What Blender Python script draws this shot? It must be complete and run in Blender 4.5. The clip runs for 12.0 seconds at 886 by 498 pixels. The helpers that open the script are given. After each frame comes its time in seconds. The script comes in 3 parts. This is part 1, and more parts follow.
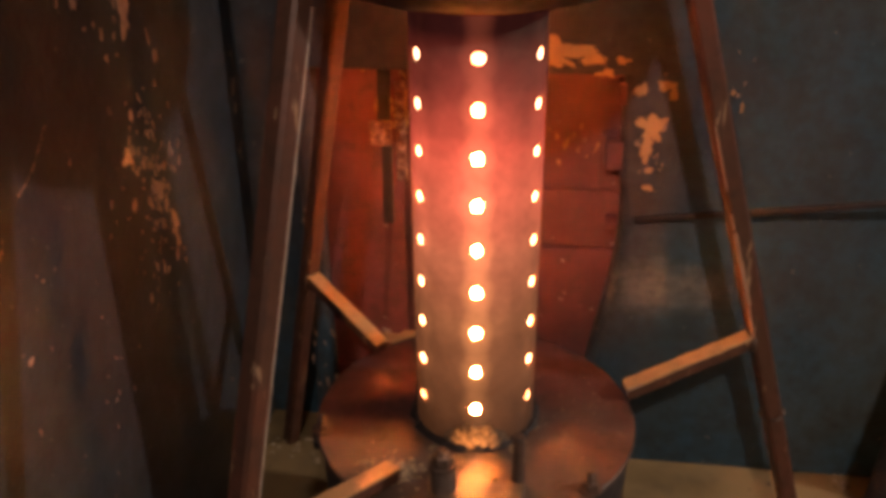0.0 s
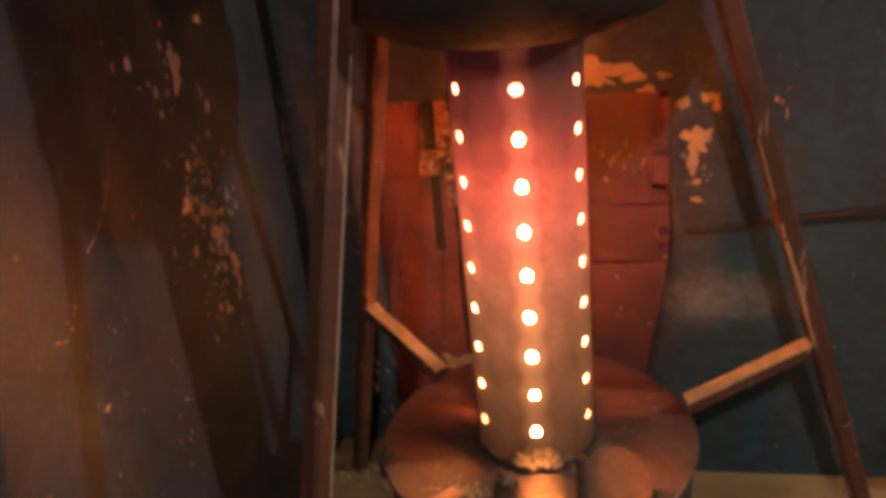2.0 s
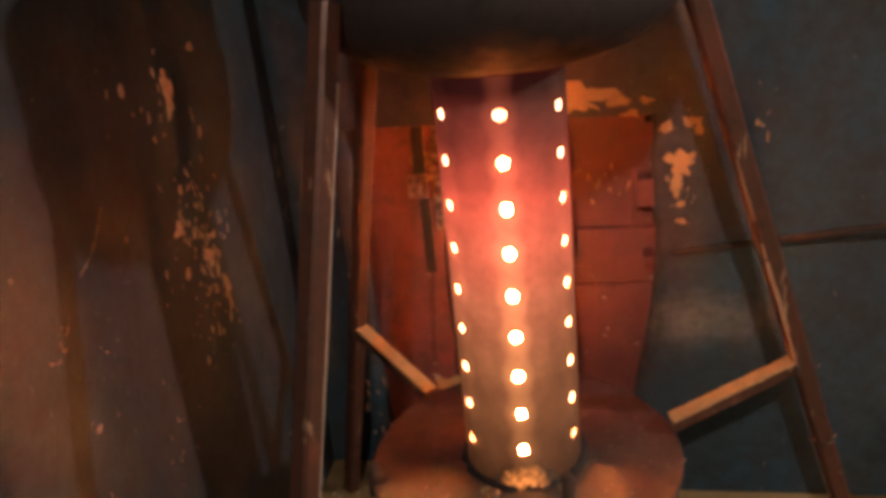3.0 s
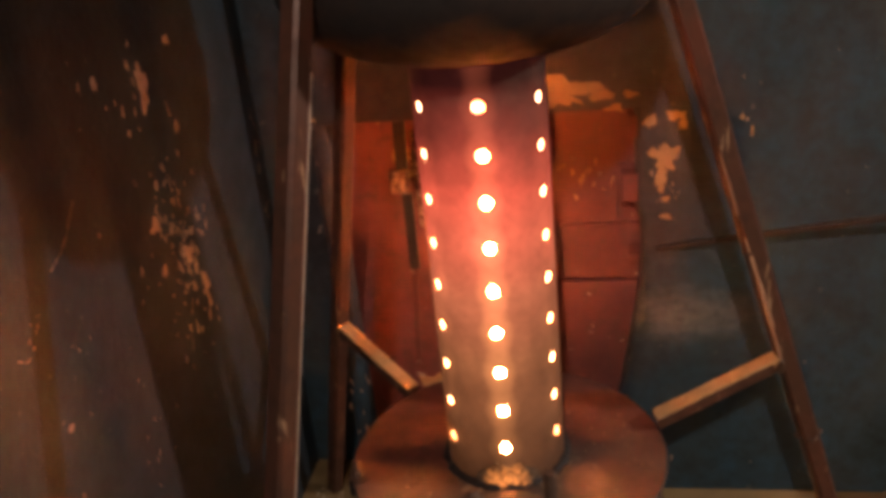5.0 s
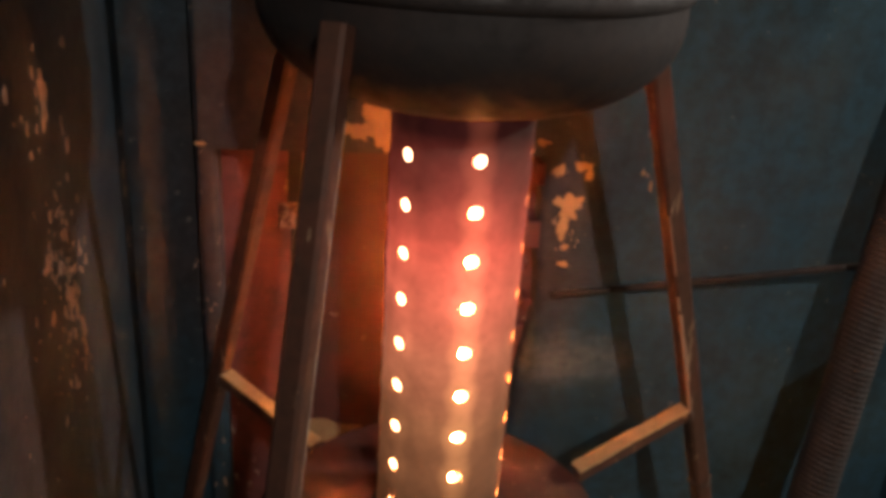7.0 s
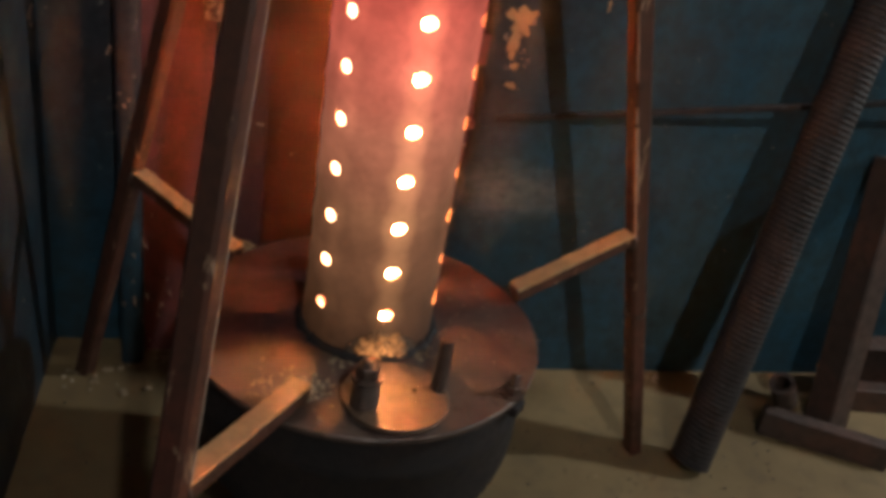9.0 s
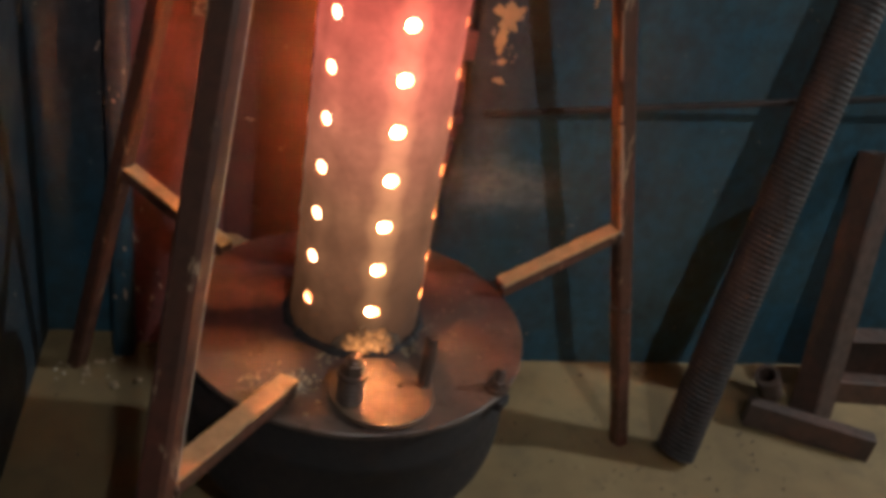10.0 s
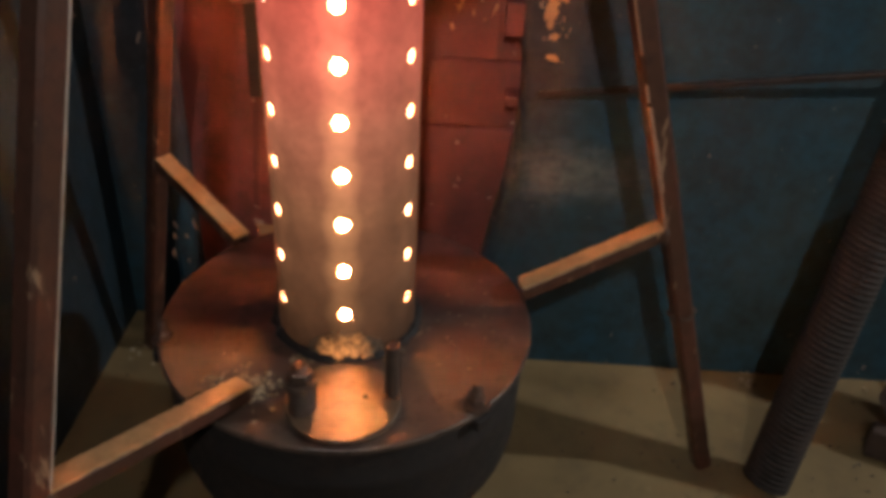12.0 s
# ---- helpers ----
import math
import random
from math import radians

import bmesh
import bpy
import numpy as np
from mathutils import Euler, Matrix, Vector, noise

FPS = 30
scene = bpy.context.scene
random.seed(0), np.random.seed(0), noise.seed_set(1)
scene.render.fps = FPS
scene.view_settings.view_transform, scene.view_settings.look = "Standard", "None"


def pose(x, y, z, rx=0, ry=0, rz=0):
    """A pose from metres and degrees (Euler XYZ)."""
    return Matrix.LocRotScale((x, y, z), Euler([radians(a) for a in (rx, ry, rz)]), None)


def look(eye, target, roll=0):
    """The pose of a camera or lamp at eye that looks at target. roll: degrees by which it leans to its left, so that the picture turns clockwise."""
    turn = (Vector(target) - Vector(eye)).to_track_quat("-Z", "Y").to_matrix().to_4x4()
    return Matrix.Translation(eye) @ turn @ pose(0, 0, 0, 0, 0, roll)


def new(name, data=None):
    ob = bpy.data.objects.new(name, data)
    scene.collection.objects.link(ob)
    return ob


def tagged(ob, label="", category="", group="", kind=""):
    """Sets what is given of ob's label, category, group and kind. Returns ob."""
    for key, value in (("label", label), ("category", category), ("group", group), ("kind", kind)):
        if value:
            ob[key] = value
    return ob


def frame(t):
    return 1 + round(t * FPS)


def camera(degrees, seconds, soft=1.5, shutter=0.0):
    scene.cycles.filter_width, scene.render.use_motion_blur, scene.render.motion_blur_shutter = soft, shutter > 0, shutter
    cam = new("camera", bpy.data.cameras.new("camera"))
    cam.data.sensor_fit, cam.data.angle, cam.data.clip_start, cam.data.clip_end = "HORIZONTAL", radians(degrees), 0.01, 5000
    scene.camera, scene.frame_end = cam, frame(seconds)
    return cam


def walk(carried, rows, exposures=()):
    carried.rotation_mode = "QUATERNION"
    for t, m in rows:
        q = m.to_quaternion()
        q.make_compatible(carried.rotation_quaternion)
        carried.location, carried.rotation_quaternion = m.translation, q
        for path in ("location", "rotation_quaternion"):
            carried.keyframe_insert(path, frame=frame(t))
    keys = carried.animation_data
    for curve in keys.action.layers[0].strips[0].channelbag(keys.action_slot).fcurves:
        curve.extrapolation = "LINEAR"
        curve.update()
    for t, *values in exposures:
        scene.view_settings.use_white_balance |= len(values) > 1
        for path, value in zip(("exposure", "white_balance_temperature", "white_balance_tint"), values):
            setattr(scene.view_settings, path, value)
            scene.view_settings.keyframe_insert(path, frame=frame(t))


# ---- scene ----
cam = camera(53.5, 12.0, soft=4.8)
PATH = [
    (0, (-0.007, -0.695, 0.763), (-0.065, 1.102, -0.112), -0.6),
    (0.5, (-0.005, -0.693, 0.757), (-0.103, 1.108, -0.108), -2.0),
    (1, (-0.006, -0.688, 0.766), (-0.118, 1.108, -0.106), -2.6),
    (1.5, (0.0, -0.693, 0.771), (-0.172, 1.105, -0.087), -5.1),
    (2, (0.002, -0.705, 0.778), (-0.19, 1.103, -0.054), -6.0),
    (2.5, (0.001, -0.718, 0.784), (-0.184, 1.107, -0.012), -6.0),
    (3, (0.01, -0.719, 0.783), (-0.167, 1.112, -0.004), -6.0),
    (3.5, (0.022, -0.722, 0.784), (-0.149, 1.108, -0.004), -6.0),
    (3.7, (0.022, -0.719, 0.777), (-0.151, 1.112, -0.008), -6.0),
    (5.3, (0.016, -0.703, 0.771), (-0.128, 1.129, -0.018), -5.9),
    (5.5, (0.008, -0.695, 0.767), (-0.102, 1.141, -0.02), -5.6),
    (6, (-0.05, -0.665, 0.784), (-0.08, 1.174, -0.001), -4.3),
    (6.5, (-0.123, -0.649, 0.799), (0.105, 1.178, 0.019), -0.2),
    (6.7, (-0.145, -0.640, 0.797), (0.193, 1.169, 0.014), 1.5),
    (8.3, (-0.212, -0.620, 0.731), (0.415, 1.108, -0.055), 7.6),
    (8.5, (-0.198, -0.617, 0.709), (0.422, 1.088, -0.132), 8.7),
    (9, (-0.18, -0.611, 0.682), (0.458, 1.022, -0.282), 10.2),
    (9.5, (-0.178, -0.612, 0.685), (0.466, 1.004, -0.303), 10.5),
    (10, (-0.175, -0.616, 0.695), (0.472, 0.998, -0.294), 10.5),
    (10.5, (-0.115, -0.633, 0.734), (0.41, 1.015, -0.27), 8.0),
    (11, (-0.054, -0.607, 0.773), (0.298, 1.094, -0.219), 4.6),
    (11.5, (0.001, -0.595, 0.718), (0.169, 1.109, -0.315), 2.8),
    (12, (0.028, -0.584, 0.696), (0.167, 1.089, -0.392), 2.7),
]
walk(cam, [(t, look(eye, target, roll)) for t, eye, target, roll in PATH],
     [(0.0, 0.77, 8900, 32), (0.5, 0.88, 8700, 27), (1.0, 0.79, 8900, 32), (2.5, 0.86, 8900, 32), (3.5, 0.90, 8900, 31), (5.3, 0.84, 8800, 30), (6.0, 0.92, 8500, 27),
      (6.7, 0.90, 7700, 19), (7.5, 0.84, 7000, 12), (8.3, 1.08, 6600, 9), (8.5, 0.56, 6400, 6), (9.0, 0.58, 6200, 5), (9.5, 0.86, 6050, 4), (10.0, 0.82, 6050, 4),
      (10.5, 0.62, 6250, 6), (11.0, 0.76, 6450, 9), (11.5, 0.64, 6500, 8), (12.0, 0.54, 6500, 7)])

# ---- world and lamps ----
world = bpy.data.worlds.new("room_dark")
world.use_nodes = True
world.node_tree.nodes["Background"].inputs[0].default_value = (0.35, 0.45, 0.6, 1)
world.node_tree.nodes["Background"].inputs[1].default_value = 0.0
scene.world = world


def lamp(name, eye, target, watts, size, colour, spread=180):
    data = bpy.data.lights.new(name, "AREA")
    data.spread = math.radians(spread)
    data.shape, data.size, data.energy, data.color = "DISK", size, watts, colour
    ob = new(name, data)
    ob.matrix_world = look(eye, target)
    return ob


lamp("ceiling_lamp", (1.95, -0.28, 1.40), (-0.1, 0.0, 0.3), 12.5, 0.08, (0.95, 0.96, 0.95))
lamp("work_lamp", (-0.06, -1.35, 1.45), (0.50, 0.25, 0.35), 1.35, 0.05, (0.95, 0.96, 0.95), 80)


# ---- materials ----
class Mat:
    """A small wrapper that wires a procedural material."""

    def __init__(self, name):
        self.m = bpy.data.materials.new(name)
        self.m.use_nodes = True
        self.t = self.m.node_tree
        self.b = self.t.nodes["Principled BSDF"]
        self.co = self.t.nodes.new("ShaderNodeTexCoord").outputs["Object"]

    def put(self, a, b):
        self.t.links.new(a, b)

    def noise(self, scale, detail=4, rough=0.55, stretch=(1, 1, 1), src=None):
        mp = self.t.nodes.new("ShaderNodeMapping")
        mp.inputs["Scale"].default_value = stretch
        self.put(src or self.co, mp.inputs["Vector"])
        n = self.t.nodes.new("ShaderNodeTexNoise")
        n.inputs["Scale"].default_value = scale
        n.inputs["Detail"].default_value = detail
        n.inputs["Roughness"].default_value = rough
        self.put(mp.outputs[0], n.inputs["Vector"])
        return n.outputs["Fac"]

    def ramp(self, fac, stops):
        r = self.t.nodes.new("ShaderNodeValToRGB")
        e = r.color_ramp.elements
        while len(e) < len(stops):
            e.new(0.5)
        for el, (p, c) in zip(e, stops):
            el.position = p
            el.color = (*c, 1) if len(c) == 3 else c
        self.put(fac, r.inputs[0])
        return r.outputs[0]

    def mix(self, fac, a, b, mode="MIX"):
        n = self.t.nodes.new("ShaderNodeMix")
        n.data_type, n.blend_type = "RGBA", mode
        for sock, v in ((n.inputs[0], fac), (n.inputs[6], a), (n.inputs[7], b)):
            if hasattr(v, "links"):
                self.put(v, sock)
            elif isinstance(v, tuple):
                sock.default_value = (*v, 1)
            else:
                sock.default_value = v
        return n.outputs[2]

    def calc(self, op, a, b=None):
        n = self.t.nodes.new("ShaderNodeMath")
        n.operation = op
        for sock, v in zip(n.inputs, (a, b)):
            if hasattr(v, "links"):
                self.put(v, sock)
            elif v is not None:
                sock.default_value = v
        return n.outputs[0]

    def span(self, v, a, b, c, d):
        n = self.t.nodes.new("ShaderNodeMapRange")
        for sock, x in zip(n.inputs, (v, a, b, c, d)):
            if hasattr(x, "links"):
                self.put(x, sock)
            else:
                sock.default_value = x
        return n.outputs[0]

    def bump(self, fac, strength, dist):
        n = self.t.nodes.new("ShaderNodeBump")
        n.inputs["Strength"].default_value, n.inputs["Distance"].default_value = strength, dist
        self.put(fac, n.inputs["Height"])
        self.put(n.outputs[0], self.b.inputs["Normal"])

    def done(self, colour=None, rough=0.6, metal=0.0, spec=0.5):
        for key, v in (("Base Color", colour), ("Roughness", rough), ("Metallic", metal), ("Specular IOR Level", spec)):
            if v is None:
                continue
            if hasattr(v, "links"):
                self.put(v, self.b.inputs[key])
            elif isinstance(v, tuple):
                self.b.inputs[key].default_value = (*v, 1)
            else:
                self.b.inputs[key].default_value = v
        return self.m


def grey(v):
    return (v, v, v)


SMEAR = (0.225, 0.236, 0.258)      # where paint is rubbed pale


def mat_wall(name="blue_oil_paint", grime=0.0):
    """Old glossy blue oil paint over uneven plaster, dirty and scuffed; grime: how brown with dirt."""
    w = Mat(name)
    big, mid, fine = w.noise(3.5, 5), w.noise(14, 6, 0.65), w.noise(160, 3)
    col = w.ramp(big, [(0.3, (0.017, 0.054, 0.082)), (0.55, (0.026, 0.075, 0.105)), (0.75, (0.044, 0.085, 0.096))])
    col = w.mix(w.ramp(mid, [(0.42, grey(0)), (0.75, grey(0.75))]), col, (0.024, 0.027, 0.024))
    # scorched brown round the stove, warmed to carry the fire's haze, uneven edge
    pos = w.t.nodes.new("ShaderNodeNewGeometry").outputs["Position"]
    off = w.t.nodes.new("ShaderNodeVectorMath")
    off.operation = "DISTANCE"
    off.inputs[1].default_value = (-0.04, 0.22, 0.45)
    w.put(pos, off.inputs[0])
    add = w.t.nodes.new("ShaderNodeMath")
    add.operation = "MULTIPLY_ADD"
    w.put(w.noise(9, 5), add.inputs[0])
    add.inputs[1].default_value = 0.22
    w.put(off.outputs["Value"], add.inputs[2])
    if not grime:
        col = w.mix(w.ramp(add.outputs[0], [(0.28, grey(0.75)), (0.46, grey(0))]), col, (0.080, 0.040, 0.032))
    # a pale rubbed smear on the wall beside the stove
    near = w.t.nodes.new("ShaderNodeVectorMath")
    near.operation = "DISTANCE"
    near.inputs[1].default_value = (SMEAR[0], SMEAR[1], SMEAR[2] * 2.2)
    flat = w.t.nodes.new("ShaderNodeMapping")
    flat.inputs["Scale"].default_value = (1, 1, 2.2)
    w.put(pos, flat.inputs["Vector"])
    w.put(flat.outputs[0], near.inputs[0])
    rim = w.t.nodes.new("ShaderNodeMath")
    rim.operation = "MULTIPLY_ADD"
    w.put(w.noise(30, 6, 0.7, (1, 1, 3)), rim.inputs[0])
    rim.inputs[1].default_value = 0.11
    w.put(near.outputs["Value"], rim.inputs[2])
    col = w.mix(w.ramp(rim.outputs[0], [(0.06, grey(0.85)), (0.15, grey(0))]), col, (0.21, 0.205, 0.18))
    if grime:
        col = w.mix(w.ramp(w.noise(5, 6, 0.65, (1, 1, 0.5)), [(0.3, grey(grime - 0.2)), (0.7, grey(grime + 0.15))]), col, (0.032, 0.028, 0.028))
    chips = w.noise(75, 3, 0.7)
    col = w.mix(w.ramp(chips, [(0.685, grey(0)), (0.70, grey(0.7))]), col, (0.30, 0.26, 0.21))
    spots = w.noise(48, 6, 0.75)
    col = w.mix(w.ramp(spots, [(0.40, grey(0.0)), (0.62, grey(0.55))]), col, (0.018, 0.022, 0.022))
    col = w.mix(w.ramp(w.noise(7, 6, 0.7, (1, 1, 0.4)), [(0.50, grey(0.0)), (0.72, grey(0.45))]), col, (0.046, 0.064, 0.062))
    if grime:
        col = w.mix(1.0, col, (0.74, 0.76, 0.80), "MULTIPLY")
    w.bump(w.mix(0.30, w.mix(0.4, w.noise(20, 6, 0.7), spots), fine), 0.5 if grime else 0.32, 0.004)
    return w.done(col, w.ramp(mid, [(0.3, grey(0.38)), (0.7, grey(0.62))]), 0.0, 0.22)


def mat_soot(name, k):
    """Brick red wash on rough plaster, sooty; k: brightness, for lit and dimmed copies too."""
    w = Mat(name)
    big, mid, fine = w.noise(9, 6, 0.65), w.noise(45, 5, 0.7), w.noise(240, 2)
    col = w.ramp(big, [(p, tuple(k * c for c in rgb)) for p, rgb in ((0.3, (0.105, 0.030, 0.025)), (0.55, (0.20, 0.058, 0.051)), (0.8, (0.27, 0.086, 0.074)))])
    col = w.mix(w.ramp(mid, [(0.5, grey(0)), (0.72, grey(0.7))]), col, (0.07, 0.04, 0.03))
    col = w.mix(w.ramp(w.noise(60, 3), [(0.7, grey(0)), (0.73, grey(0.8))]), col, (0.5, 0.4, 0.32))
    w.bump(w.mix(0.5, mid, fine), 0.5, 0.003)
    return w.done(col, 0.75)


def mat_plaster():
    w = Mat("bare_lime_plaster")
    mid = w.noise(60, 5)
    col = w.ramp(mid, [(0.3, (0.38, 0.205, 0.10)), (0.7, (0.53, 0.31, 0.15))])
    w.bump(w.noise(200, 4), 0.4, 0.001)
    return w.done(col, 0.9)


def mat_chip():
    """Dirty undercoat and plaster bared in small chips."""
    w = Mat("dirty_undercoat")
    col = w.ramp(w.noise(90, 5), [(0.3, (0.32, 0.20, 0.14)), (0.7, (0.60, 0.41, 0.30))])
    w.bump(w.noise(200, 4), 0.4, 0.001)
    return w.done(col, 0.85)


def mat_floor():
    w = Mat("dusty_concrete")
    big, mid, fine = w.noise(4, 5), w.noise(22, 6, 0.65), w.noise(260, 3, 0.7)
    col = w.ramp(big, [(0.3, (0.122, 0.078, 0.032)), (0.7, (0.24, 0.16, 0.072))])
    col = w.mix(w.ramp(mid, [(0.5, grey(0)), (0.8, grey(0.6))]), col, (0.080, 0.058, 0.034))
    col = w.mix(w.ramp(fine, [(0.68, grey(0)), (0.74, grey(0.7))]), col, (0.05, 0.04, 0.035))
    w.bump(w.mix(0.4, mid, fine), 0.4, 0.003)
    return w.done(col, 0.8)


def mat_steel(name, dark, rust, amount=0.5, rough=0.5, metal=0.6, scale=1.0, worn=None):
    """Sooty mill-scale steel with rust and rubbed places."""
    w = Mat(name)
    big, mid, fine = w.noise(14 * scale, 6, 0.65), w.noise(70 * scale, 5, 0.7), w.noise(420 * scale, 3)
    lo, hi = 0.62 - 0.3 * amount, 0.82 - 0.25 * amount
    col = w.mix(w.ramp(big, [(lo, grey(0)), (hi, grey(1))]), dark, rust)
    col = w.mix(w.ramp(mid, [(0.45, grey(0)), (0.75, grey(0.65))]), col, tuple(0.45 * c for c in dark))
    if worn:
        col = w.mix(w.ramp(w.noise(90, 4, 0.6, (1, 1, 0.16)), [(0.63, grey(0)), (0.68, grey(0.85))]), col, worn)
    w.bump(w.mix(0.5, mid, fine), 0.25, 0.0012)
    return w.done(col, w.ramp(mid, [(0.3, grey(rough - 0.14)), (0.7, grey(rough + 0.16))]), metal)


def mat_lid():
    """Rusty lid plate: red oxide, pale dusty patches, dark burnt spots."""
    w = Mat("rusty_lid_plate")
    big, mid, fine = w.noise(11, 6, 0.65), w.noise(55, 6, 0.7), w.noise(380, 3)
    col = w.ramp(w.noise(26, 5, 0.7), [(0.3, (0.030, 0.014, 0.012)), (0.55, (0.074, 0.030, 0.027)), (0.8, (0.14, 0.062, 0.050))])
    sep = w.t.nodes.new("ShaderNodeSeparateXYZ")
    w.put(w.co, sep.inputs[0])
    edge = w.t.nodes.new("ShaderNodeMath")
    edge.operation = "MULTIPLY_ADD"
    w.put(big, edge.inputs[0])
    edge.inputs[1].default_value = -0.40
    w.put(sep.outputs["Y"], edge.inputs[2])
    dust = w.t.nodes.new("ShaderNodeMapRange")
    w.put(edge.outputs[0], dust.inputs["Value"])
    dust.inputs["From Min"].default_value, dust.inputs["From Max"].default_value = -0.19, -0.29
    col = w.mix(dust.outputs[0], col, w.ramp(mid, [(0.3, (0.072, 0.048, 0.038)), (0.7, (0.145, 0.096, 0.072))]))
    col = w.mix(w.ramp(mid, [(0.56, grey(0)), (0.68, grey(0.8))]), col, (0.045, 0.028, 0.022))
    col = w.mix(w.ramp(w.noise(17, 7, 0.7), [(0.58, grey(0)), (0.66, grey(0.7))]), col, (0.032, 0.018, 0.015))
    w.bump(w.mix(0.5, mid, fine), 0.3, 0.0012)
    return w.done(col, w.ramp(mid, [(0.3, grey(0.36)), (0.7, grey(0.62))]), 0.2)


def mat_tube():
    """Burner tube: heat-blued steel, red hot about its upper third; lens bloom painted into its emission."""
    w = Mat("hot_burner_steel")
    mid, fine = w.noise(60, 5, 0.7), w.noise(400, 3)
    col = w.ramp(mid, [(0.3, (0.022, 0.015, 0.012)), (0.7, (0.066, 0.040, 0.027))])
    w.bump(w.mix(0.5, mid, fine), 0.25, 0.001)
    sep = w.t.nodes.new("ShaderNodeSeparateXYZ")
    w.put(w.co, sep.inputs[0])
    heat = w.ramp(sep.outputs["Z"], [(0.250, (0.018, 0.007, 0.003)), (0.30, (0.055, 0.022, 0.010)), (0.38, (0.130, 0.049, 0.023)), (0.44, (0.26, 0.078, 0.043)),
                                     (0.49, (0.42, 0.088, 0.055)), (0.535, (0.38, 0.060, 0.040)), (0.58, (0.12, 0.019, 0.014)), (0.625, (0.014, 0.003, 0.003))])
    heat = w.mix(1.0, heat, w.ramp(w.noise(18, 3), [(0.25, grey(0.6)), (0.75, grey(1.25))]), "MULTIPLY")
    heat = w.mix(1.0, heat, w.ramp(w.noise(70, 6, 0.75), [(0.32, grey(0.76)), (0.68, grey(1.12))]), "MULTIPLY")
    # brighter round each hole, most on the damper's side: lens bloom painted as emission
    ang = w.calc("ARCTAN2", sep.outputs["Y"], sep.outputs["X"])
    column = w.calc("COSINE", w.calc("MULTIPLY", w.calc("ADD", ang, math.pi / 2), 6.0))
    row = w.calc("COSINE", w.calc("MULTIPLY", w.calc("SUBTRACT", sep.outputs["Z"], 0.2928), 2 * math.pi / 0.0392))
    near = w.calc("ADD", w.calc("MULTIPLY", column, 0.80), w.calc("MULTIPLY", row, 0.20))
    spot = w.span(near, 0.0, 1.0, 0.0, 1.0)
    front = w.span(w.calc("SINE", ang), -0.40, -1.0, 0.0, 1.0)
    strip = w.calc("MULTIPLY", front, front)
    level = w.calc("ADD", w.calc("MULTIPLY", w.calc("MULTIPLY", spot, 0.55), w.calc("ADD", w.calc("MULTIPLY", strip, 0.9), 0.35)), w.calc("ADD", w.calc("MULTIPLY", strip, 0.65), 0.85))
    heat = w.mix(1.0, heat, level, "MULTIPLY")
    # yellow bloom painted in a narrow ring about the holes of that side
    bloom = w.calc("MULTIPLY", w.calc("MULTIPLY", spot, strip), 0.34)
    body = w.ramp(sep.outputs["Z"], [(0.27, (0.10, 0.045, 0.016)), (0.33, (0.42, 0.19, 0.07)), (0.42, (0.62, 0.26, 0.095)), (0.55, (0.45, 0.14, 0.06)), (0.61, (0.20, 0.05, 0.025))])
    heat = w.mix(1.0, heat, w.mix(1.0, body, bloom, "MULTIPLY"), "ADD")
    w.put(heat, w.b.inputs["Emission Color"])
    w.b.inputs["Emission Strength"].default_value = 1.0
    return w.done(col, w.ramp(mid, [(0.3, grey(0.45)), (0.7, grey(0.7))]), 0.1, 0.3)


def mat_lit_slag():
    """Baked slag at the tube's foot; the firelight falling on it is painted as emission."""
    w = Mat("fire_lit_slag")
    lump = w.noise(340, 6, 0.75)
    far = w.t.nodes.new("ShaderNodeVectorMath")
    far.operation = "DISTANCE"
    far.inputs[1].default_value = (0.0, -0.062, 0.256)
    w.put(w.co, far.inputs[0])
    # painted firelight: brightest mid-crust, broken up by noise
    hot = w.span(w.calc("ADD", far.outputs["Value"], w.calc("MULTIPLY", w.noise(120, 4, 0.7), 0.034)), 0.042, 0.018, 0.0, 1.0)
    glow = w.mix(1.0, w.ramp(lump, [(0.36, (0.05, 0.016, 0.004)), (0.52, (0.36, 0.125, 0.036)), (0.66, (0.95, 0.36, 0.095))]), hot, "MULTIPLY")
    w.put(glow, w.b.inputs["Emission Color"])
    w.b.inputs["Emission Strength"].default_value = 1.5
    w.bump(lump, 0.5, 0.002)
    return w.done(w.ramp(w.noise(150, 5), [(0.35, (0.050, 0.034, 0.026)), (0.65, (0.21, 0.125, 0.07))]), 0.9)


def mat_fire(strength, foot=0.0, white=0.0):
    """Fire: yellow-white low down, redder and weaker towards the top."""
    w = Mat("fire_glow")
    sep = w.t.nodes.new("ShaderNodeSeparateXYZ")
    w.put(w.co, sep.inputs[0])
    up = w.t.nodes.new("ShaderNodeMath")
    up.operation = "SUBTRACT"
    w.put(sep.outputs["Z"], up.inputs[0])
    up.inputs[1].default_value = foot
    col = w.ramp(up.outputs[0], [(0.0, (0.80, 0.29, 0.105)), (0.10, (0.85, 0.25, 0.075)), (0.20, (0.80, 0.19, 0.045)), (0.26, (0.56, 0.11, 0.028)), (0.30, (0.12, 0.022, 0.006)), (0.335, (0.01, 0.002, 0.001))])
    col = w.mix(white, col, (0.9, 0.62, 0.42))
    w.put(col, w.b.inputs["Emission Color"])
    w.b.inputs["Emission Strength"].default_value = strength
    return w.done((0.02, 0.01, 0.0), 1.0)


